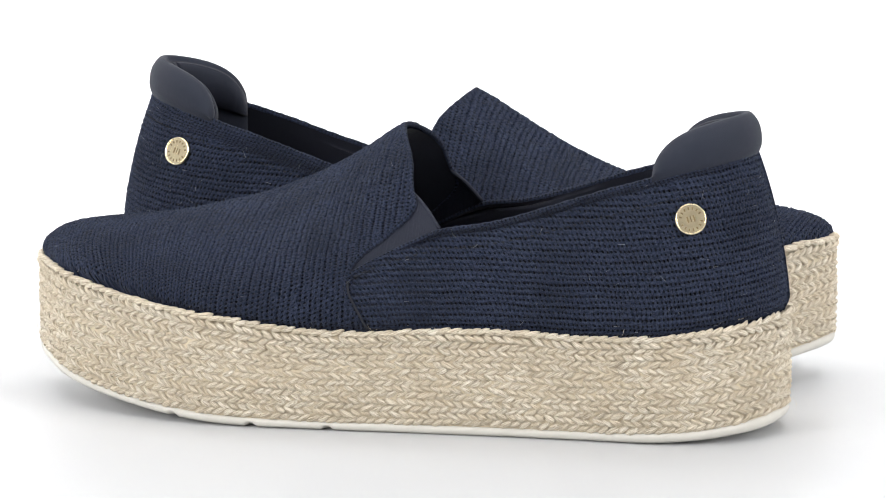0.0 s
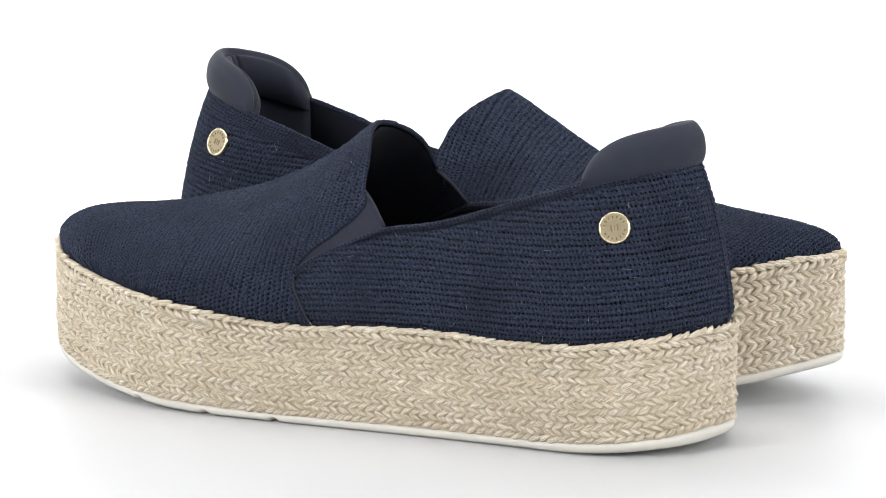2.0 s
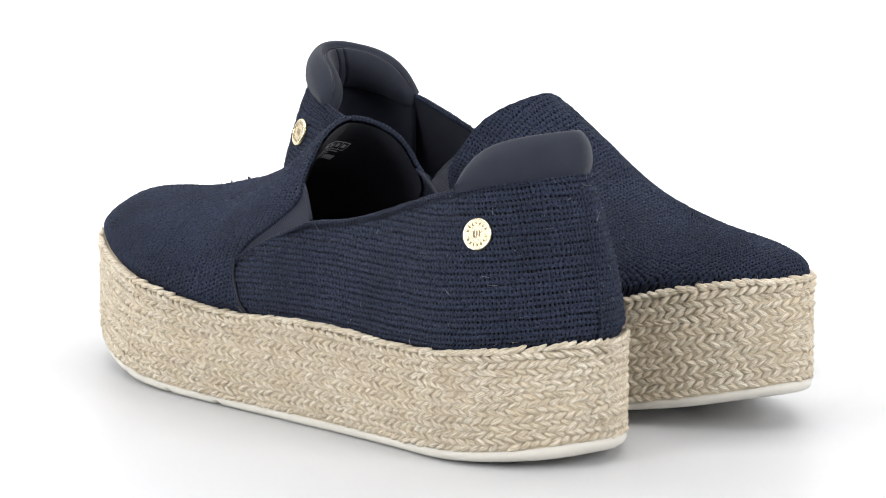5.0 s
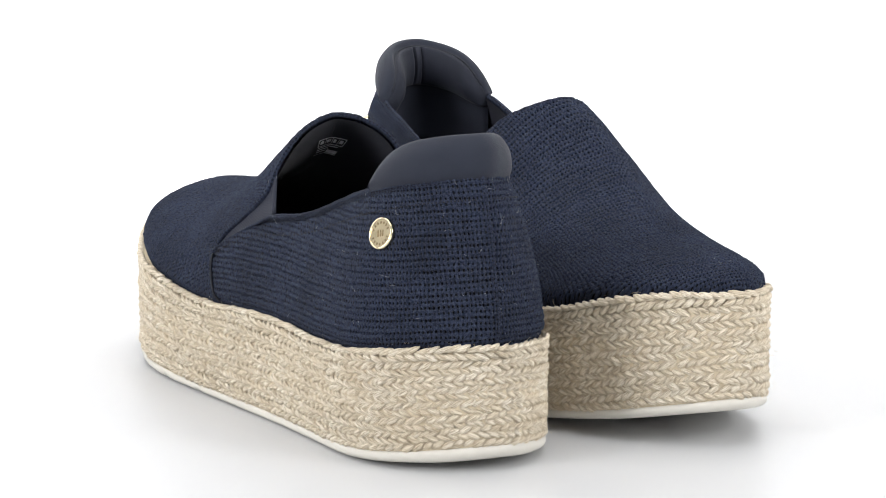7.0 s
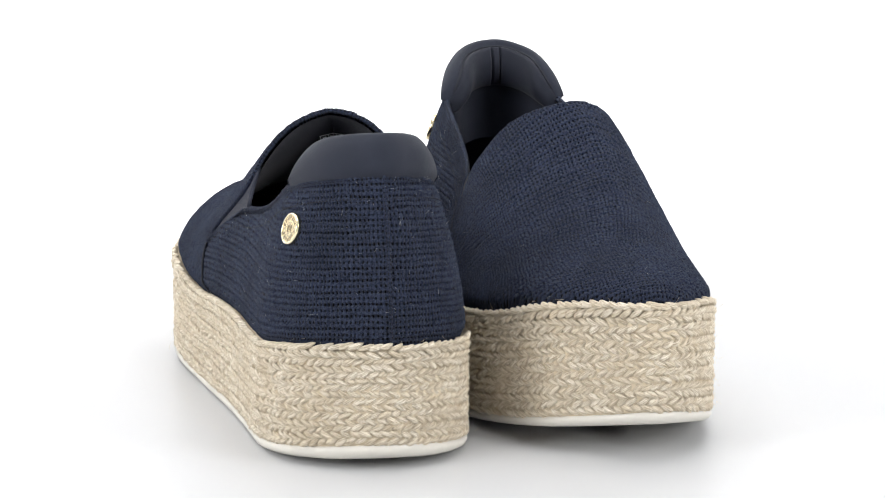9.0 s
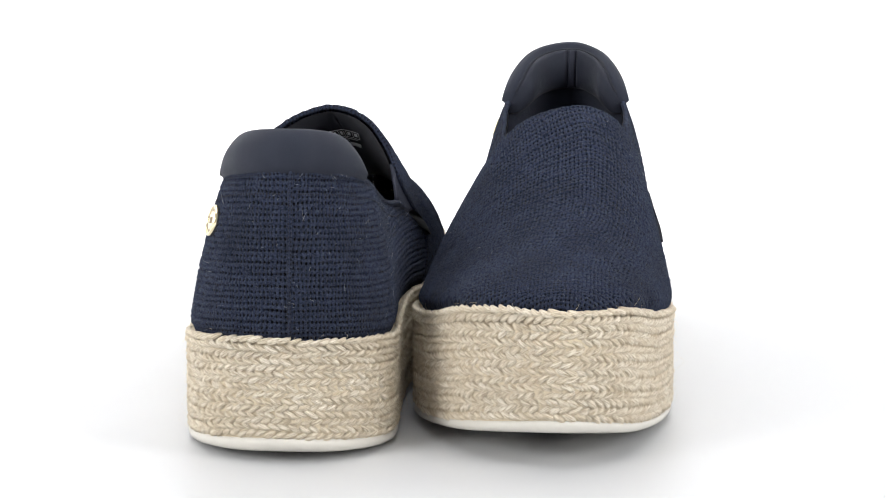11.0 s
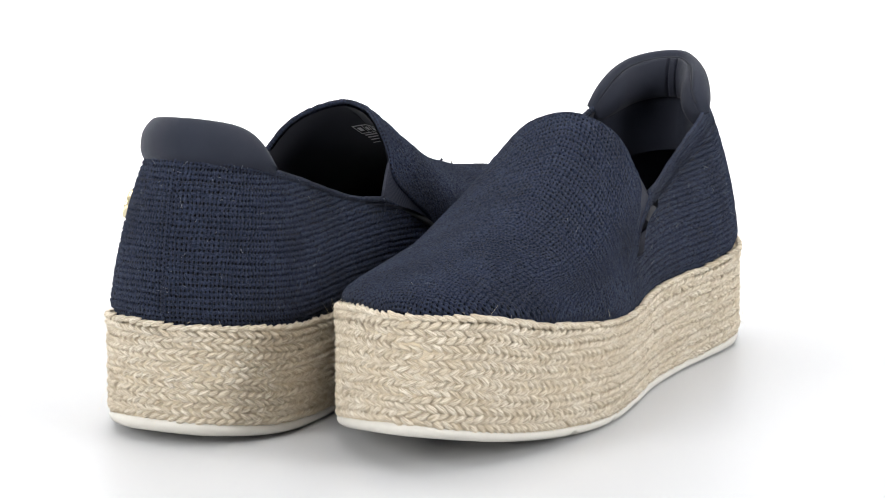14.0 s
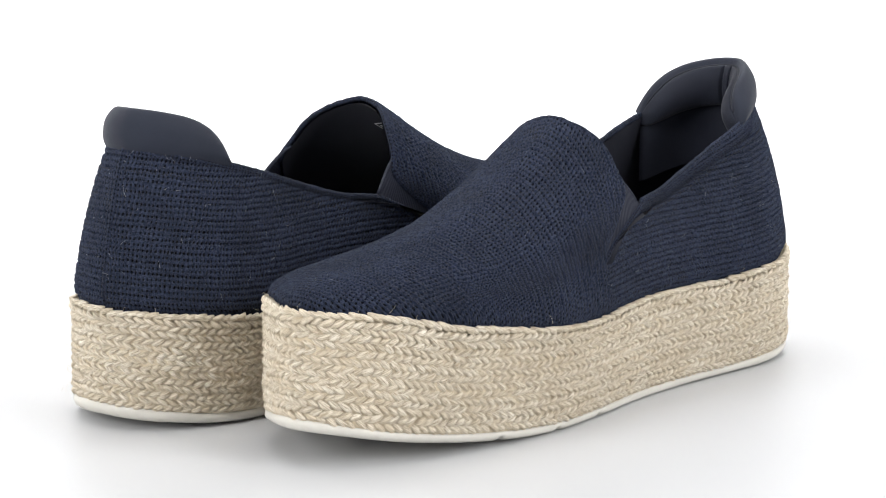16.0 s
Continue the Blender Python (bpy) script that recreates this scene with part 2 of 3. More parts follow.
def outline(q, side, inset=0.0):
    """The sole's outline at q (0 heel, 1 toe) on the outer (1) or inner (-1) side."""
    q = np.asarray(q, float)
    e = 1e-3

    def raw(k):
        k2 = np.where(k < 0, -k, np.where(k > 1, 2 - k, k))
        s = np.where((k < 0) | (k > 1), -side, side)
        y = np.where(s > 0, half_width(k2, 1), -half_width(k2, -1))
        return np.stack([LENGTH * (1 - np.cos(np.pi * k2)) / 2, y], -1)

    p, d = raw(q), raw(q + e) - raw(q - e)
    d /= np.linalg.norm(d, axis=-1, keepdims=True)
    inward = np.stack([d[..., 1], -d[..., 0]], -1) * side
    return p + inward * inset


def table(x, pairs):
    return smooth_interp(x, np.array(pairs[0::2]) * mm, np.array(pairs[1::2]) * mm)


# the pair is hand-lasted: the ridge of each shoe lies and leans a little differently
FORMS = {1: dict(yc=[0.8, 3.7, 3.3, 2.6, -2.8, -5.5, -5.0, -4.9], dz=[1.6, 1.7, 1.2, 2.1, -0.6, -1.4, -2.3, -1.4], top=0.0, toe=0.0),
         -1: dict(yc=[1.1, 2.5, 0.6, -1.3, -6.8, -7.8, -5.4, -3.4], dz=[1.1, 1.5, 1.4, 2.9, 1.5, -0.2, -2.3, -0.9], top=1.6, toe=4.2)}
FORM = dict(FORMS[1])


def rope_top(x):
    lift = np.clip((np.asarray(x) - 0.222) / 0.045, 0, 1)
    return FORM["toe"] * mm * lift * lift * (3 - 2 * lift) + table(x, [-5, 45.2, 0, 44.8, 8, 43.8, 22, 41.8, 42, 39.8, 62, 39, 100, 39.4, 121, 39, 149, 37.6, 170, 38.2, 192, 40.4, 214, 43.2, 236, 46.2, 256, 49, 285, 52]) - 0.0015


def rubber_top(x):
    return table(x, [-5, 10, 0, 9.3, 8, 7.7, 22, 5.6, 50, 3.9, 90, 3.5, 130, 3.5, 170, 3.4, 192, 3.9, 214, 5.4, 234, 7.6, 254, 11, 276, 16, 285, 18.5])


def rubber_bottom(x):
    return table(x, [-5, 5.8, 0, 5, 3, 4, 16, 2.2, 41, 0.3, 70, 0, 170, 0, 186, 0.1, 200, 0.7, 214, 1.8, 235, 4.3, 257, 7.8, 275, 11.6, 285, 13.6])


RIDGE = [25, 128, 60, 121, 100, 113, 120, 108, 134, 103.8, 144, 99.6, 157, 92.3, 174, 83.4, 192, 76.4, 210, 72, 232, 66.8, 255, 62.8]
TOPLINE = [-5, 99.5, 10, 98.4, 25, 95.7, 42, 91.2, 66, 84, 86, 77.3, 102, 72.8, 119, 70, 131, 65.5, 150, 55, 170, 40]


UPPER_X = [0.025, 0.07, 0.108, 0.13, 0.155, 0.185, 0.22, 0.252]


def upper(q, side, phi, out=0.0):
    """A point of the upper's outer form: phi 0 at the sole, pi/2 on the ridge."""
    q, phi = np.broadcast_arrays(np.asarray(q, float), np.asarray(phi, float))
    base = outline(q, side, 0.0010 - out)
    xr = 0.0388 + 0.2125 * (1 - np.cos(np.pi * q)) / 2
    yc = smooth_interp(xr, UPPER_X, np.array(FORM["yc"]) * mm)
    zr = table(xr, RIDGE) + smooth_interp(xr, UPPER_X, np.array(FORM["dz"]) * mm) + out
    zb = rope_top(base[..., 0]) - 0.0035
    ends = np.clip(q / 0.16, 0, 1) * np.clip((1 - q) / 0.3, 0, 1)
    ends = 0.5 * side * ends * ends * (3 - 2 * ends)
    n1, n2 = smooth_interp(xr, UPPER_X, [1.65, 1.37, 1.22, 1.32, 2.23, 1.84, 2.31, 2.96]), smooth_interp(xr, UPPER_X, [1.49, 1.72, 1.8, 2.09, 2.18, 1.89, 2.06, 2.22])
    m1, m2 = smooth_interp(xr, UPPER_X, [2.16, 1.96, 1.62, 1.88, 1.24, 1.2, 1.41, 2.44]), smooth_interp(xr, UPPER_X, [1.75, 1.87, 2.02, 2.36, 1.77, 1.23, 1.35, 1.91])
    n = 0.5 * (n1 + n2) + ends * (n1 - n2)
    m = 0.5 * (m1 + m2) + ends * (m1 - m2)
    h = np.sin(phi) ** (2 / n)
    r = np.maximum(np.cos(phi), 0) ** (2 / m)
    r = r * (1 - 0.055 * np.exp(-(((zr - zb) * h / 0.0052) ** 4)))
    x = xr + (base[..., 0] - xr) * r
    y = yc + (base[..., 1] - yc) * r
    return np.stack([x, y, zb + (zr - zb) * h], -1)


def first_crossing(values, qs):
    """The q at which values passes from below to above nought."""
    i = int(np.argmax(values > 0))
    if i == 0:
        return qs[0] if values[0] > 0 else qs[-1]
    f = -values[i - 1] / (values[i] - values[i - 1])
    return qs[i - 1] + f * (qs[i] - qs[i - 1])


QS = np.linspace(0.0, 1.0, 700)
PHIS = np.linspace(0.0, np.pi / 2, 240)


def phi_at_height(q, side, z_of_x):
    """phi at which the form at each q reaches the height z_of_x(x)."""
    out = []
    for k in np.atleast_1d(q):
        p = upper(k, side, PHIS)
        out.append(first_crossing(p[:, 2] - z_of_x(p[:, 0]), PHIS))
    return np.array(out)


def topline_z(x):
    return table(x, TOPLINE) + FORM["top"] * mm


def vamp_edge_x(z):
    return table(z, [30, 139.5, 38, 142.5, 44, 146, 49, 148.7, 55, 149, 60, 146.5, 69, 136, 77.5, 128.5, 85, 130.5, 95, 133.6, 106, 144])


def quarter_edge_x(z):
    return table(z, [30, 144, 42, 148, 49, 151, 53, 151, 59, 142, 65, 130, 70, 119.5, 76, 112])


def flip_y(grid, mirror):
    grid = np.array(grid, float)
    grid[..., 1] *= mirror
    return grid


# ---------------------------------------------------------------- parts of the shoe
def ring(n, inset, z_of_x, lift=0.0):
    """A closed loop round the sole: outer side heel to toe, then inner side back."""
    q = np.linspace(0, 1, n)
    p = np.concatenate([outline(q, 1, inset), outline(q[::-1][1:-1], -1, inset)])
    return np.concatenate([p, (z_of_x(p[:, 0]) + lift)[:, None]], 1)


def even_loop(n, inset, z_of_x):
    """The same loop with points at even spaces."""
    loop = ring(700, inset, z_of_x)
    d = np.linalg.norm(np.roll(loop, -1, 0) - loop, axis=1)
    arc = np.concatenate([[0], np.cumsum(d)])
    s = np.linspace(0, arc[-1], n, endpoint=False)
    closed = np.concatenate([loop, loop[:1]])
    return np.stack([np.interp(s, arc, closed[:, k]) for k in range(3)], 1), arc[-1]


def outsole_mesh(mirror):
    n = 420

    def bottom(x):
        z = rubber_bottom(x)
        for xn in (0.155, 0.1825, 0.212):
            z = z + 0.0011 * np.exp(-(((x - xn) / 0.0016) ** 4))
        return z

    loops = [ring(n, 0.030, rubber_bottom), ring(n, 0.006, rubber_bottom), ring(n, 0.0024, bottom, 0.0002), ring(n, 0.0010, bottom, 0.0009), ring(n, 0.0004, lambda x: 0.5 * (bottom(x) + rubber_top(x))),
             ring(n, 0.0006, rubber_top, -0.0004), ring(n, 0.0014, rubber_top), ring(n, 0.006, rubber_top)]
    g = flip_y(np.array(loops), mirror)
    c = g.shape[1]
    faces = grid_faces(len(g), c, True)
    half = n
    for row in (0, len(g) - 1):
        for j in range(half - 1):
            a, b = row * c + j, row * c + j + 1
            d, e = row * c + (c - j) % c, row * c + (c - j - 1) % c
            quad = [a, b, e, d]
            quad = [v for i, v in enumerate(quad) if v not in quad[:i]]
            if len(quad) > 2:
                faces.append(tuple(quad))
    return mesh_from("outsole", g.reshape(-1, 3), faces, flip=mirror < 0)


def core_mesh(mirror):
    n = 300
    loops = [ring(n, 0.004, rubber_top, -0.001), ring(n, 0.0010, rubber_top), ring(n, 0.0009, lambda x: 0.5 * (rubber_top(x) + rope_top(x))), ring(n, 0.0012, rope_top, -0.0008), ring(n, 0.006, rope_top, -0.0012)]
    g = flip_y(np.array(loops), mirror)
    return grid_mesh("midsole", g, wrap=True, flip=mirror < 0)


ROWS = 15
STRANDS = 186


def jute_braid_mesh(mirror, rng):
    """Plaited strands wound round the platform, row over row, each row slanting against the next."""
    segs, sides = 7, 7
    verts, uvs = [], []
    s = np.linspace(-0.5, 0.5, segs)
    ang = np.linspace(0, 2 * np.pi, sides, endpoint=False)
    for row in range(ROWS):
        height = lambda x: rubber_top(x) + (rope_top(x) - rubber_top(x)) * (row + 0.5) / ROWS
        n = STRANDS * 8
        loop, total = even_loop(n, 0.0012 if row < ROWS - 2 else 0.0008, height)
        tan = np.roll(loop, -1, 0) - np.roll(loop, 1, 0)
        tan /= np.linalg.norm(tan, axis=1, keepdims=True)
        outw = np.stack([tan[:, 1], -tan[:, 0], np.zeros(n)], 1)
        outw /= np.linalg.norm(outw, axis=1, keepdims=True)
        if np.sum(outw[:, :2] * (loop[:, :2] - [0.14, 0])) < 0:
            outw = -outw
        up = np.cross(outw, tan)
        up *= np.sign(up[:, 2:3])
        band = (rope_top(loop[:, 0]) - rubber_top(loop[:, 0])) / ROWS
        slant = 1.0 if row % 2 else -1.0
        shift = (3 * (row // 2) + 4 * (row % 2)) % 8
        i0 = (np.arange(STRANDS) * 8 + shift) % n
        b = band[i0][:, None]
        wave = 0.7 + 0.3 * np.sin(np.arange(STRANDS) * 0.11 + row * 1.9)[:, None]
        ln = 0.0059 * rng.uniform(0.90, 1.12, (STRANDS, 1))
        rise = b * rng.uniform(1.05, 1.35, (STRANDS, 1)) * (0.62 if row == ROWS - 1 else 1.0)
        wide = b * 0.45 * rng.uniform(0.85, 1.15, (STRANDS, 1))
        deep = 0.00100 * rng.uniform(0.8, 1.2, (STRANDS, 1))
        lift = rng.normal(0, 0.00020, (STRANDS, 1)) * wave
        jit = rng.normal(0, 0.00018, (STRANDS, 1)) + 0.00035 * np.sin(np.arange(STRANDS) * 0.23 + row * 0.9)[:, None]
        along = s[None] * ln + rng.normal(0, 0.0002, (STRANDS, 1))
        j = np.round(along / total * n).astype(int)
        idx = (i0[:, None] + j) % n
        rest = along - j * total / n
        bow = np.cos(np.pi * s)[None]
        c = loop[idx] + tan[idx] * rest[..., None] + up[idx] * (slant * rise * s[None] * 1.1 + jit)[..., None]
        c = c + outw[idx] * (0.0013 * bow - 0.0009 + lift)[..., None]
        thick = 0.30 + 0.70 * np.maximum(bow, 0) ** 0.55
        across = up[idx] - tan[idx] * slant * 0.56
        across /= np.linalg.norm(across, axis=-1, keepdims=True)
        p = c[:, :, None] + across[:, :, None] * (np.cos(ang)[None, None] * (wide * thick)[..., None])[..., None]
        p = p + outw[idx][:, :, None] * (np.sin(ang)[None, None] * (deep * thick)[..., None])[..., None]
        verts.append(p.reshape(-1, 3))
        u = rng.uniform(0, 50, (STRANDS, 1, 1)) + s[None, :, None] + 0 * ang
        uvs.append(np.stack([u, np.broadcast_to(ang / (2 * np.pi), u.shape)], -1).reshape(-1, 2))
    verts, uvs = np.concatenate(verts), np.concatenate(uvs)
    one = np.array(grid_faces(segs, sides, True))
    count = ROWS * STRANDS
    faces = (one[None] + (np.arange(count) * segs * sides)[:, None, None]).reshape(-1, 4)
    return mesh_from("jute_braid", flip_y(verts, mirror), faces, uvs, mirror < 0)


def fibres_mesh(name, roots, normals, rng, length, radius, mirror, spread=0.8):
    """Loose fibres: short thin curved tubes that start on a surface."""
    n, segs, sides = len(roots), 5, 3
    ln = rng.uniform(*length, (n, 1))
    side = rng.normal(0, 1, (n, 3))
    side -= normals * np.sum(side * normals, 1, keepdims=True)
    side /= np.linalg.norm(side, axis=1, keepdims=True)
    curl = rng.normal(0, 1, (n, 3))
    lean = rng.uniform(0.1, spread, (n, 1))
    t = np.linspace(0, 1, segs)
    path = roots[:, None] + (side * ln)[:, None] * t[None, :, None] + (normals * ln * lean)[:, None] * (t * (1.4 - 0.8 * t))[None, :, None] + (curl * ln * 0.3)[:, None] * (t * t)[None, :, None]
    a = np.linspace(0, 2 * np.pi, sides, endpoint=False)
    w = np.cross(side, normals)
    r = radius * (1 - 0.6 * t)
    ring_ = path[:, :, None] + r[None, :, None, None] * (np.cos(a)[None, None, :, None] * w[:, None, None] + np.sin(a)[None, None, :, None] * normals[:, None, None])
    one = np.array(grid_faces(segs, sides, True))
    faces = (one[None] + (np.arange(n) * segs * sides)[:, None, None]).reshape(-1, 4)
    return mesh_from(name, flip_y(ring_.reshape(-1, 3), mirror), faces, flip=mirror < 0)


def sample_grid(grid, r, c):
    """Points of a grid at broken row and column numbers."""
    r, c = np.clip(r, 0, grid.shape[0] - 1.001), np.clip(c, 0, grid.shape[1] - 1.001)
    i, j = np.floor(r).astype(int), np.floor(c).astype(int)
    f, g = (r - i)[..., None], (c - j)[..., None]
    return (grid[i, j] * (1 - f) * (1 - g) + grid[i + 1, j] * f * (1 - g) + grid[i, j + 1] * (1 - f) * g + grid[i + 1, j + 1] * f * g)


def vamp_grid(rows=110, cols=61):
    """The vamp from its rear edge to the toe, across from the outer to the inner side."""
    phis = np.linspace(0, np.pi / 2, cols)
    sides = []
    for side in (1, -1):
        starts = []
        for f in phis:
            p = upper(QS, side, f)
            starts.append(first_crossing(p[:, 0] - vamp_edge_x(p[:, 2]), QS))
        starts = np.array(starts)
        t = np.linspace(0, 1, rows)[:, None]
        q = starts[None] + (1 - starts[None]) * t
        sides.append(upper(q, side, np.broadcast_to(phis, q.shape)))
    sides[1][:, -1] = sides[0][:, -1]
    return np.concatenate([sides[0], sides[1][:, ::-1][:, 1:]], 1)


def quarter_grid(side, rows=40, cols=130):
    """One side's quarter: rows from sole to topline, columns from heel to its front edge."""
    phi_t = phi_at_height(QS[::5], side, topline_z)
    out = []
    for f in np.linspace(0, 1, rows):
        phi = np.interp(QS, QS[::5], phi_t) * f
        p = upper(QS, side, phi)
        q1 = first_crossing(p[:, 0] - quarter_edge_x(p[:, 2]), QS)
        q = np.linspace(0, q1, cols)
        out.append(upper(q, side, np.interp(q, QS, phi)))
    return np.array(out)


def gusset_grid(side, rows=16, cols=30):
    """The elastic: its free edge runs straight from the quarter's corner up to the vamp's."""
    top = lambda x: smooth_interp(x, np.array([114, 117, 120, 124, 128, 150, 160]) * mm, np.array([66.5, 69.5, 73, 77.8, 81.5, 82, 82]) * mm)
    q = np.linspace(to_q(0.116), to_q(0.162), cols)
    phi = phi_at_height(q, side, top)
    low = phi_at_height(q, side, lambda x: 0 * x + 0.036)
    f = np.linspace(0, 1, rows)[:, None]
    return upper(np.broadcast_to(q, (rows, cols)), side, low + (phi - low) * f, -0.0006)


def offset_grid(grid, distance, outward_ref):
    n = grid_normals(grid)
    s = np.sign(np.sum(n * (grid - outward_ref), axis=2, keepdims=True).mean())
    return grid + n * s * distance


INNER = np.array([0.12, 0.0, 0.05])


def collar_grid(rows=44, cols=190):
    """The padded heel collar: columns from the outer side round the heel to the inner side."""
    k = np.linspace(-1, 1, cols)
    pts = []
    for kk in k:
        side = 1 if kk < 0 else -1
        q = abs(kk) * to_q(0.0350 if side > 0 else 0.0350)
        ph = phi_at_height([q], side, topline_z)[0]
        p = upper(q, side, ph)
        inward = np.array([0.052, 0.0005]) - p[:2]
        inward = inward / np.linalg.norm(inward)
        a = abs(kk)
        rise = 0.0130 * max(0.0, 1 - a ** 9) ** 0.5 * (1 - 0.12 * a * a) + 0.0003
        fat = (0.0078 + 0.0032 * a) * max(0.0, 1 - a ** 8) ** 0.5 + 0.002
        prof = np.array([(0.0006, -0.0025), (-0.0012, 0.0010), (-0.0016, 0.3 * rise + 0.0006), (-0.0006, 0.72 * rise), (0.22 * fat, 0.98 * rise + 0.0002), (0.46 * fat, 1.0 * rise), (0.60 * fat, 0.90 * rise - 0.0012), (0.78 * fat, 0.86 * rise - 0.0008),
                         (0.98 * fat, 0.45 * rise - 0.001), (0.95 * fat, -0.0010), (0.74 * fat, -0.0045), (0.50 * fat, -0.0060), (0.40 * fat, -0.026)])
        s = np.linspace(0, len(prof) - 1, rows)
        d = np.stack([smooth_interp(s, np.arange(len(prof)), prof[:, c]) for c in (0, 1)], 1)
        pts.append(np.stack([p[0] + inward[0] * d[:, 0], p[1] + inward[1] * d[:, 0], p[2] + d[:, 1]], 1))
    g = np.array(pts).transpose(1, 0, 2)
    # soft padding: even out the inner side, then press two upright folds into it at the back
    wide = 14
    inner = g[20:].copy()
    ext = np.concatenate([np.repeat(inner[:, :1], wide, 1), inner, np.repeat(inner[:, -1:], wide, 1)], 1)
    soft = sum(ext[:, d:d + cols] for d in range(2 * wide + 1)) / (2 * wide + 1)
    keep = np.clip(np.minimum(np.arange(cols), cols - 1 - np.arange(cols)) / (2.0 * wide), 0, 1)[None, :, None]
    ease = np.clip(np.arange(len(inner)) / 5.0, 0, 1)[:, None, None] * keep
    g[20:] = inner * (1 - ease) + soft * ease
    fold = np.exp(-(((k - 0.085) / 0.024) ** 2)) + np.exp(-(((k + 0.085) / 0.024) ** 2))
    run = np.clip((np.arange(rows) - 23) / 3.0, 0, 1) * np.clip((37 - np.arange(rows)) / 4.0, 0, 1)
    g[..., 0] -= 0.0013 * run[:, None] * fold[None]
    return g


def stitches_mesh(name, pieces, radius, mirror):
    """Short tubes in one mesh, one a stitch."""
    verts, faces = [], []
    for path in pieces:
        tan = path[-1] - path[0]
        tan = tan / np.linalg.norm(tan)
        a = np.cross(tan, [0, 0, 1.0])
        a = a / np.linalg.norm(a)
        b = np.cross(a, tan)
        start = len(verts)
        n = len(path)
        for k, p in enumerate(path):
            r = radius * (0.5 if k in (0, n - 1) else 1.0)
            verts += [p + r * (math.cos(w) * a + math.sin(w) * b) for w in (0.0, 1.2566, 2.5133, 3.7699, 5.0265)]
        faces += grid_faces(n, 5, True, start)
    return mesh_from(name, flip_y(np.array(verts), mirror), faces, flip=mirror < 0)


def surface_frame(x, z, side):
    """A frame on the upper's form at the given x and z: the point, and the axes along, up and outward."""
    ph = phi_at_height(QS[::4], side, lambda xx: 0 * xx + z)
    p = upper(QS[::4], side, ph)
    q = first_crossing(p[:, 0] - x, QS[::4])
    f = phi_at_height([q], side, lambda xx: 0 * xx + z)[0]
    e = 2e-3
    o = upper(q, side, f)
    a = upper(q + e, side, f) - upper(q - e, side, f)
    b = upper(q, side, f + e) - upper(q, side, f - e)
    a, b = a / np.linalg.norm(a), b / np.linalg.norm(b)
    n = np.cross(a, b) * -side
    n /= np.linalg.norm(n)
    b = np.cross(n, a)
    b *= np.sign(b[2])
    return o, a, b, n


def disc_mesh(name, frame_, profile, mirror, sides=40, cap=True):
    """A turned shape on a surface frame; profile: radius and height pairs."""
    o, a, b, n = frame_
    t = np.linspace(0, 2 * np.pi, sides, endpoint=False)
    g = np.array([[o + r * (math.cos(k) * a + math.sin(k) * b) + h * n for k in t] for r, h in profile])
    g = flip_y(g, mirror)
    faces = grid_faces(len(profile), sides, True)
    last = (len(profile) - 1) * sides
    if cap:
        faces.append(tuple(last + j for j in range(sides)))
    return mesh_from(name, g.reshape(-1, 3), faces, smooth=not cap)


def bar_mesh(name, frame_, cx, cy, w, h, angle, lift, mirror, thick=0.00012):
    o, a, b, n = frame_
    ca, sa = math.cos(angle), math.sin(angle)
    v = []
    for z in (lift - thick, lift):
        for sx, sy in ((-1, -1), (1, -1), (1, 1), (-1, 1)):
            x, y = sx * w / 2, sy * h / 2
            v.append(o + a * (cx + ca * x - sa * y) + b * (cy + sa * x + ca * y) + n * z)
    f = [(3, 2, 1, 0), (4, 5, 6, 7), (0, 1, 5, 4), (1, 2, 6, 5), (2, 3, 7, 6), (3, 0, 4, 7)]
    return mesh_from(name, flip_y(np.array(v), mirror), f, flip=mirror < 0, smooth=False)


def surface_roots(grid, count, rng):
    r, c = rng.uniform(0, grid.shape[0] - 1, count), rng.uniform(0, grid.shape[1] - 1, count)
    n = grid_normals(grid)
    s = np.sign(np.sum(n * (grid - INNER), axis=2).mean())
    p, m = sample_grid(grid, r, c), sample_grid(n, r, c) * s
    return p, m / np.maximum(np.linalg.norm(m, axis=1, keepdims=True), 1e-9)


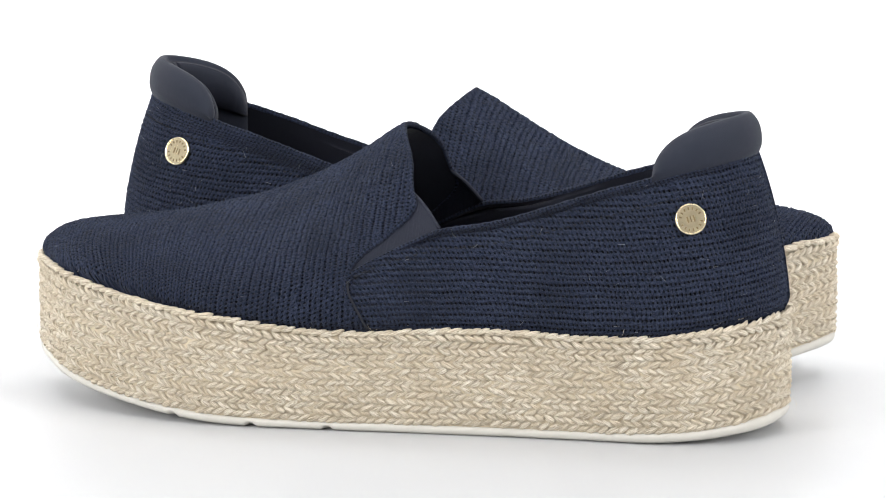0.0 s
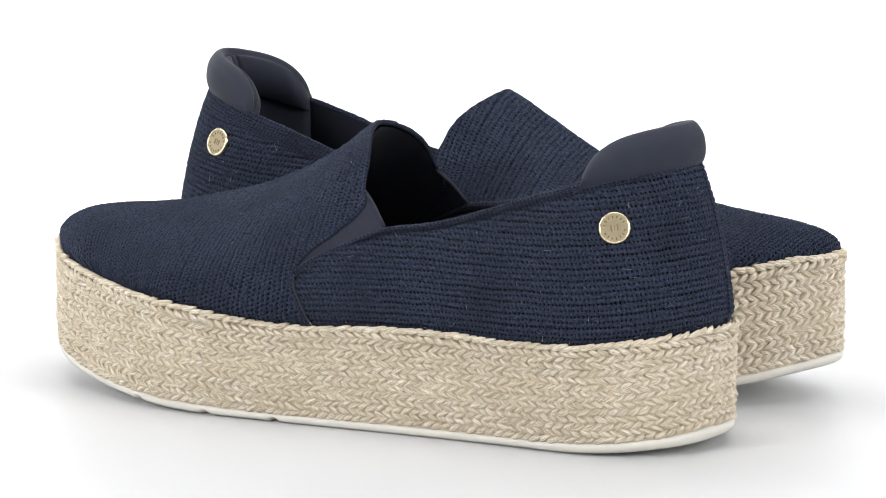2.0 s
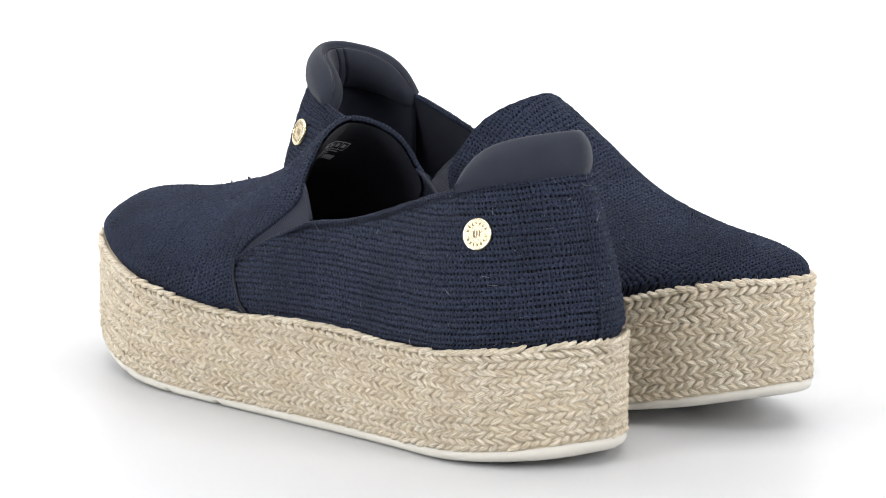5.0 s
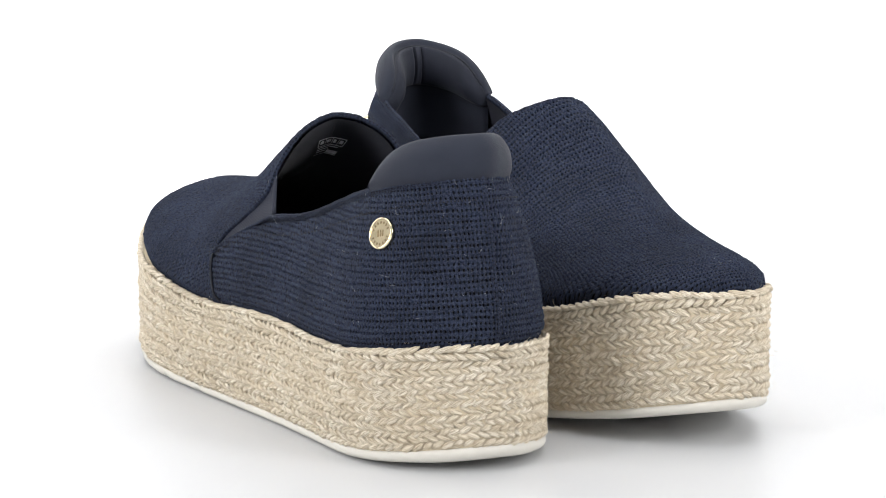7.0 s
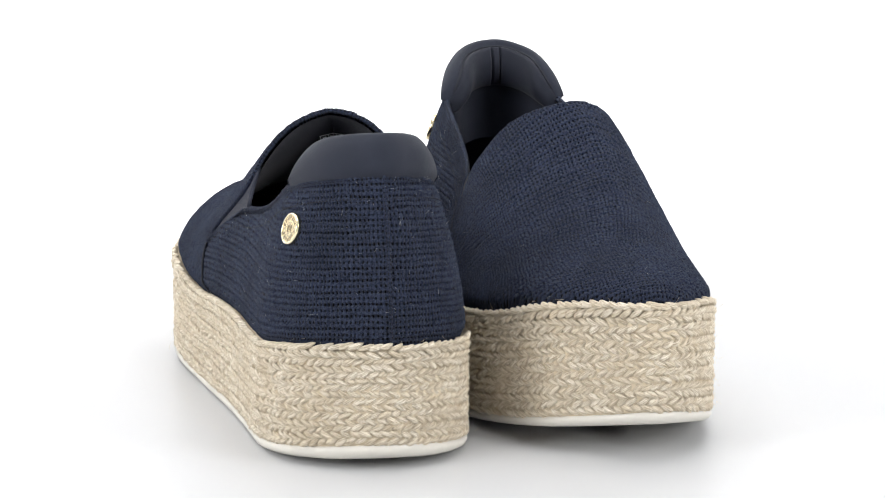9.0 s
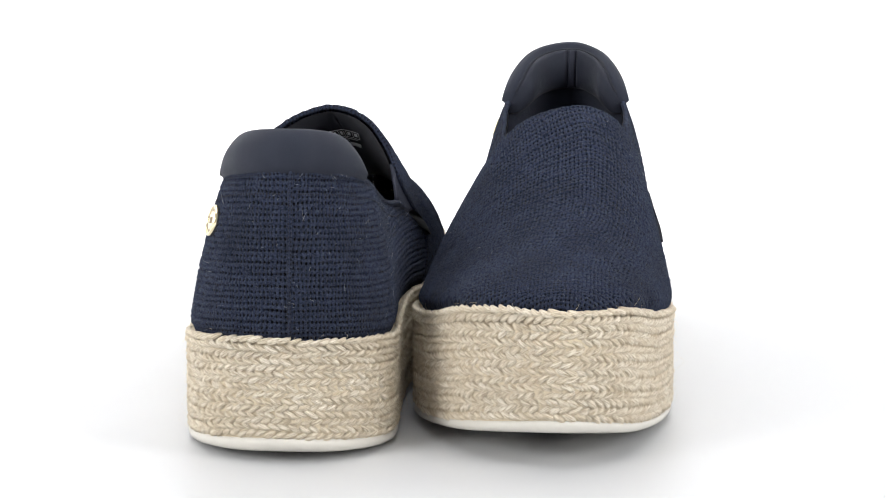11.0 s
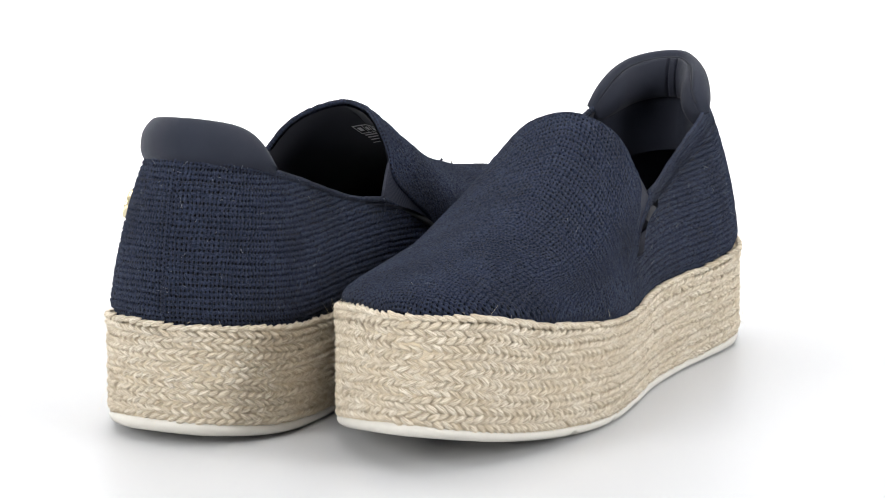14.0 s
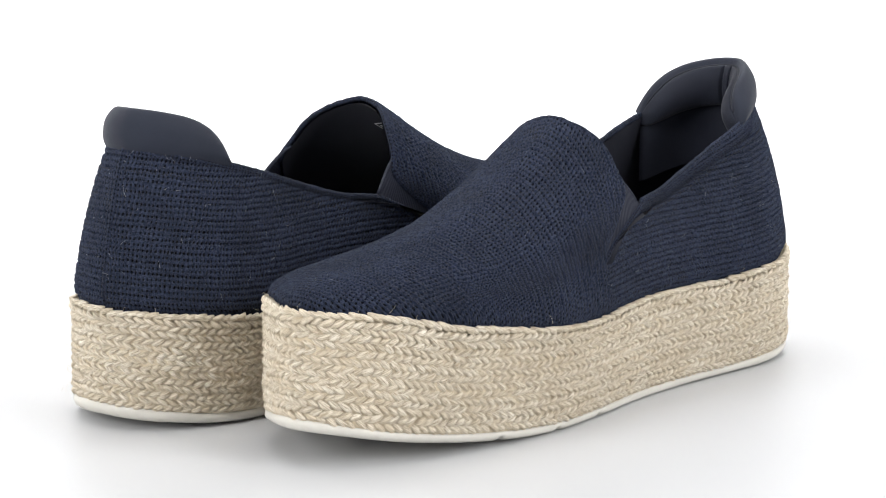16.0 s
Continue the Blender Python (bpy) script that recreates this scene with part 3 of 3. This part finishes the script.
def build_shoe(mirror, label):
    rng = np.random.default_rng(5 if mirror > 0 else 9)
    flip = mirror < 0
    FORM.update(FORMS[mirror])
    shoe = tagged(new("slip_on_shoe"), label, "shoe", "pair of shoes")
    part("outsole", outsole_mesh(mirror), RUBBER, shoe, "off-white rubber outsole with toe spring")
    midsole = part("midsole", core_mesh(mirror), CORE, shoe, "platform midsole wrapped in natural jute")
    part("jute_braid", jute_braid_mesh(mirror, rng), JUTE, midsole, "natural jute plaits wound round the platform", "stuff")

    # vamp with its lining
    g = vamp_grid()
    mid = g.shape[1] // 2
    gf = vamp_grid(520, 230)
    uv = np.stack([grid_lengths(gf, 1), gf[..., 0] * 1.05], 2)
    uv[..., 0] -= uv[:, 229:230, 0]
    # over the toe the cloth lies straight across and runs down the front
    over = np.clip((gf[..., 0] - 0.195) / 0.05, 0, 1)
    over = over * over * (3 - 2 * over)
    uv[..., 0] = uv[..., 0] * (1 - over) - gf[..., 1] * 1.15 * over
    uv[..., 1] -= 0.9 * (gf[..., 2] - 0.068) * over
    gs = offset_grid(gf, 0.0007, INNER)
    gf, uv = woven(gs, uv, INNER)
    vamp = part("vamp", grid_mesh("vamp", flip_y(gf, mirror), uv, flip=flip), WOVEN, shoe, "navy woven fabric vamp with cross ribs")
    gi = offset_grid(g, -0.0020, INNER)
    part("vamp_lining", grid_mesh("vamp_lining", flip_y(gi[:70], mirror), flip=flip), LINING, vamp, "dark navy lining")
    rim_n = grid_normals(gs)[0] * np.sign(np.sum(grid_normals(gs) * (gs - INNER), axis=2).mean())
    edge = gs[0] - rim_n * 0.0009
    lumps = lambda e, k: 0.0005 * (lattice_noise(np.concatenate([[0], np.cumsum(np.linalg.norm(np.diff(e, axis=0), axis=1))]), np.full(len(e), k), 0.0013, 8) - 0.5)
    part("edge_binding", tube_mesh("edge_binding", flip_y(edge, mirror), 0.00095 + lumps(edge, 0.1)), WOVEN, vamp, "turned fabric edge")
    # dark tube added for the furrow's shade, where vamp laps over gusset and quarter
    for half in (gs[0, :230],):
        seam = half[(half[:, 2] < 0.053)] - [0.0010, 0, 0]
        part("lap_shade", tube_mesh("lap_shade", flip_y(seam * [1, 0.995, 1], mirror), 0.00045, 5), THREAD, vamp)
    lint_p, lint_n = [], []
    p, n = surface_roots(g, 150, rng)
    lint_p.append(p), lint_n.append(n)

    # printed size label under the vamp's edge
    def patch(name, r0, r1, c0, c1, lift, material, parent, words=""):
        r0, r1 = (7.5 + (r - 6.4) * 1.35 for r in (r0, r1))
        rr, cc = np.meshgrid(np.linspace(r0, r1, 5), np.linspace(c0, c1, 7) * 1.2, indexing="ij")
        pg = sample_grid(offset_grid(g, -0.0020 - lift, INNER), rr, cc + mid)
        return part(name, grid_mesh(name, flip_y(pg, mirror), flip=flip), material, parent, words)

    d = 3.0
    size_label = patch("size_label", 3.4 + d, 9.6 + d, -8.2, 8.2, 0.0003, LABEL_BASE, vamp, "small black printed size label")
    for c in (-8, -4.8, -1.6, 1.6, 4.8, 7.7):
        patch("print_line", 3.6 + d, 6.0 + d, c, c + 0.3, 0.0005, LABEL_INK, size_label)
    for r in (3.55, 5.9, 9.3):
        patch("print_line", r + d, r + 0.25 + d, -8, 8, 0.0005, LABEL_INK, size_label)
    for c in (-7.2, -4.0, -0.8, 2.4, 5.6):
        patch("print_bar", 4.2 + d, 5.3 + d, c, c + 1.5, 0.0005, LABEL_INK, size_label)
    for r, c0, c1 in ((6.5, -7.6, 6.5), (7.3, -7.6, 2.0), (8.2, -7.6, 1.0)):
        patch("print_bar", r + d, r + 0.35 + d, c0, c1, 0.0005, LABEL_INK, size_label)
    patch("print_bar", 8.0 + d, 9.2 + d, 1.6, 7.8, 0.0005, LABEL_INK, size_label)

    # quarters, gussets, lining
    line_piece = []
    for side in (1, -1):
        g2 = quarter_grid(side)
        gf = quarter_grid(side, 180, 460)
        uv = np.stack([grid_lengths(gf, 1) * side, grid_lengths(gf, 0)], 2)
        gs = gf
        gf, uv = woven(gs, uv, INNER)
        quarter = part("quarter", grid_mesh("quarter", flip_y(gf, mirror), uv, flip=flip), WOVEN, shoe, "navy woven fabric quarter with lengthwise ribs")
        gi2 = offset_grid(g2, -0.0026, INNER)
        part("quarter_lining", grid_mesh("quarter_lining", flip_y(gi2, mirror), flip=flip), LINING, quarter, "dark navy padded lining")
        rim_n = grid_normals(gs)[-1] * np.sign(np.sum(grid_normals(gs) * (gs - INNER), axis=2).mean())
        edge = gs[-1] - rim_n * 0.0010
        part("topline_binding", tube_mesh("topline_binding", flip_y(edge, mirror), 0.0011 + lumps(edge, 0.2)), WOVEN, quarter, "turned fabric topline")
        front = offset_grid(gs, -0.0005, INNER)[:, -1]
        front = front[front[:, 2] > 0.050]
        part("front_binding", tube_mesh("front_binding", flip_y(front, mirror), 0.0009 + lumps(front, 0.3)), WOVEN, quarter, "turned fabric edge")
        # stitch line a finger's breadth below the topline
        line = offset_grid(gs, 0.0001, INNER)[int(len(gs) * 0.87)]
        for k in range(20, len(line) - 12, 6):
            line_piece.append(line[k:k + 4])
        if side > 0:
            part("heel_seam", tube_mesh("heel_seam", flip_y(g2[:, 0], mirror), 0.0007, 6), WOVEN, quarter, "upright back seam")
        p, n = surface_roots(g2, 120, rng)
        lint_p.append(p), lint_n.append(n)
        g3 = gusset_grid(side)
        uv = np.stack([grid_lengths(g3, 1), grid_lengths(g3, 0)], 2)
        gusset = part("gusset", grid_mesh("gusset", flip_y(g3, mirror), uv, flip=flip), ELASTIC, shoe, "smooth navy elastic gusset")
        edge = offset_grid(g3, -0.0006, INNER)[-1]
        edge = edge[(edge[:, 2] > topline_z(edge[:, 0]) - 0.0005) & (edge[:, 0] < vamp_edge_x(edge[:, 2]) + 0.002)]
        part("gusset_edge", tube_mesh("gusset_edge", flip_y(edge, mirror), 0.0008), ELASTIC, gusset, "folded elastic edge")

    part("stitching", stitches_mesh("stitching", line_piece, 0.00030, mirror), THREAD, shoe, "dark navy topstitching", "stuff")

    # heel collar and insole
    cg = collar_grid()
    collar = part("heel_collar", grid_mesh("heel_collar", flip_y(cg[:22], mirror), flip=flip), COLLAR, shoe, "padded smooth navy knit heel collar")
    part("collar_lining", grid_mesh("collar_lining", flip_y(cg[21:], mirror), flip=flip), COLLAR_LINING, collar, "dark navy padded lining with two folds")
    part("collar_seam", tube_mesh("collar_seam", flip_y(cg[21, 2:-2], mirror), 0.0004, 5), THREAD, collar, "dark seam along the fold")
    loops = np.array([ring(160, d, rope_top, lift) for d, lift in ((0.0045, -0.002), (0.008, 0.0), (0.02, 0.001), (0.034, 0.001))])
    part("insole", grid_mesh("insole", flip_y(loops, mirror), wrap=True, flip=flip), LINING, shoe, "dark navy insole")

    # round badge on the outer quarter
    fr = surface_frame(*((0.0307, 0.0775) if mirror > 0 else (0.0325, 0.0798)), 1)
    badge = part("badge", disc_mesh("badge", fr, [(0.0050, -0.001), (0.0050, 0.0013), (0.0047, 0.0013), (0.0, 0.0013)], mirror), GOLD, shoe, "round pale gold metal badge")
    part("rim", disc_mesh("rim", fr, [(0.0050, -0.001), (0.0054, -0.0004), (0.0055, 0.0008), (0.0053, 0.0015), (0.0049, 0.0016), (0.0048, 0.0012)], mirror, cap=False), GOLD_RIM, badge, "polished gold rim")
    for w, h, x, y, an in ((0.00055, 0.0022, -0.0011, 0, 0), (0.0003, 0.0022, 0, 0, 0), (0.00055, 0.0022, 0.0011, 0, 0)):
        part("emblem", bar_mesh("emblem", fr, x, y, w, h, an, 0.00138, mirror), ENGRAVED, badge, "engraved emblem")
    for k in range(16):
        if k in (0, 8):
            continue
        an = 2 * math.pi * k / 16
        part("engraving", bar_mesh("engraving", fr, 0.0037 * math.cos(an), 0.0037 * math.sin(an), 0.0005, 0.0009, an - math.pi / 2, 0.00136, mirror), ENGRAVED, badge)

    # loose fibres on the cloth and on the jute
    lp, ln = np.concatenate(lint_p), np.concatenate(lint_n)
    part("lint", fibres_mesh("lint", lp[::2], ln[::2], rng, (0.0008, 0.0028), 0.00005, mirror), LINT, vamp, "loose grey fibres", "stuff")
    part("fuzz", fibres_mesh("fuzz", lp[1::2], ln[1::2], rng, (0.0006, 0.0018), 0.00005, mirror, 1.6), FUZZ, vamp, "short navy fibres", "stuff")
    jp, jn = [], []
    for frac in np.linspace(0.05, 1.0, 14):
        loop, _ = even_loop(60, -0.0006, lambda x: rubber_top(x) + (rope_top(x) - rubber_top(x)) * frac)
        loop = loop + rng.normal(0, 0.0012, loop.shape) * [1, 1, 0.6]
        out = np.roll(loop, -1, 0) - np.roll(loop, 1, 0)
        out = np.stack([out[:, 1], -out[:, 0], 0 * out[:, 0]], 1)
        out /= np.linalg.norm(out, axis=1, keepdims=True)
        if np.sum(out[:, :2] * (loop[:, :2] - [0.14, 0])) < 0:
            out = -out
        jp.append(loop - out * 0.0006), jn.append(out)
    part("jute_fuzz", fibres_mesh("jute_fuzz", np.concatenate(jp), np.concatenate(jn), rng, (0.001, 0.0036), 0.00005, mirror, 1.2), JUTE_FIBRE, midsole, "loose jute fibres", "stuff")
    return shoe


# ---------------------------------------------------------------- setting
def build_setting():
    # paper sweep: floor that curves up into the backdrop
    prof = [(-2.4, -0.035), (0.9, -0.035)]
    for k in range(1, 13):
        a = math.radians(90 * k / 12)
        prof.append((0.9 + 1.0 * math.sin(a), -0.035 + 1.0 * (1 - math.cos(a))))
    prof.append((1.9, 2.4))
    xs = np.linspace(-2.4, 2.4, 9)
    g = np.array([[(x, y, z) for x in xs] for y, z in prof])
    sweep = new("backdrop", grid_mesh("backdrop", g))
    sweep.data.materials.append(SWEEP)
    tagged(sweep, "seamless white paper studio sweep", "backdrop", kind="structure")
    for name, c, s in (("wall_west", (-2.45, 0, 1.2), (0.1, 5, 2.6)), ("wall_east", (2.45, 0, 1.2), (0.1, 5, 2.6)), ("wall_south", (0, -2.45, 1.2), (5, 0.1, 2.6)), ("wall_north", (0, 2.45, 1.2), (5, 0.1, 2.6)), ("ceiling", (0, 0, 2.55), (5, 5, 0.1))):
        bm = bmesh.new()
        bmesh.ops.create_cube(bm, size=1)
        bmesh.ops.scale(bm, vec=s, verts=bm.verts)
        me = bpy.data.meshes.new(name)
        bm.to_mesh(me)
        bm.free()
        me.materials.append(ROOM)
        ob = new(name, me)
        ob.location = c
        tagged(ob, "pale painted studio " + name.split("_")[0], name.split("_")[0], kind="structure")
    table = tagged(new("turntable"), "round matt white motorised display turntable", "turntable")
    prof = [(0.0, 0.0), (0.2, 0.0), (0.2845, 0.0), (0.2862, -0.0005), (0.287, -0.002), (0.287, -0.010), (0.285, -0.0115), (0.2, -0.012), (0.0, -0.012)]
    part("platter", lathe("platter", prof), WHITE, table, "matt white round platter")
    part("base", lathe("base", [(0.0, -0.012), (0.25, -0.012), (0.255, -0.014), (0.26, -0.033), (0.258, -0.035), (0.0, -0.035)]), WHITE, table, "white turntable base")
    return table


def lathe(name, profile, sides=160):
    a = np.linspace(0, 2 * np.pi, sides, endpoint=False)
    verts, faces, rows = [], [], []
    for r, z in profile:
        if r == 0:
            rows.append([len(verts)] * sides)
            verts.append((0, 0, z))
        else:
            rows.append(list(range(len(verts), len(verts) + sides)))
            verts += [(r * math.cos(k), r * math.sin(k), z) for k in a]
    for i in range(len(rows) - 1):
        for j in range(sides):
            k = (j + 1) % sides
            f = [rows[i][j], rows[i + 1][j], rows[i + 1][k], rows[i][k]]
            f = [v for n, v in enumerate(f) if v not in f[:n]]
            faces.append(tuple(f))
    me = mesh_from(name, verts, faces, smooth=True)
    return me


turntable = build_setting()
left_shoe = build_shoe(1, "navy woven slip-on shoe with jute platform, for one foot")
right_shoe = build_shoe(-1, "mirrored navy woven slip-on shoe with jute platform beside its pair")
LEFT_PLACE = pose(0.1214, -0.0771, 0.0, 0, 0, 164.51)
RIGHT_PLACE = pose(-0.1259, 0.0793, 0.0, 0, 0, -14.55)


def motions():
    """The platter turns clockwise and carries both shoes."""
    times = [0.5 * k for k in range(33)]
    walk(turntable, [(t, pose(0, 0, 0, 0, 0, turn(t))) for t in times])
    walk(left_shoe, [(t, pose(0, 0, 0, 0, 0, turn(t)) @ LEFT_PLACE) for t in times])
    walk(right_shoe, [(t, pose(0, 0, 0, 0, 0, turn(t)) @ RIGHT_PLACE) for t in times])


motions()
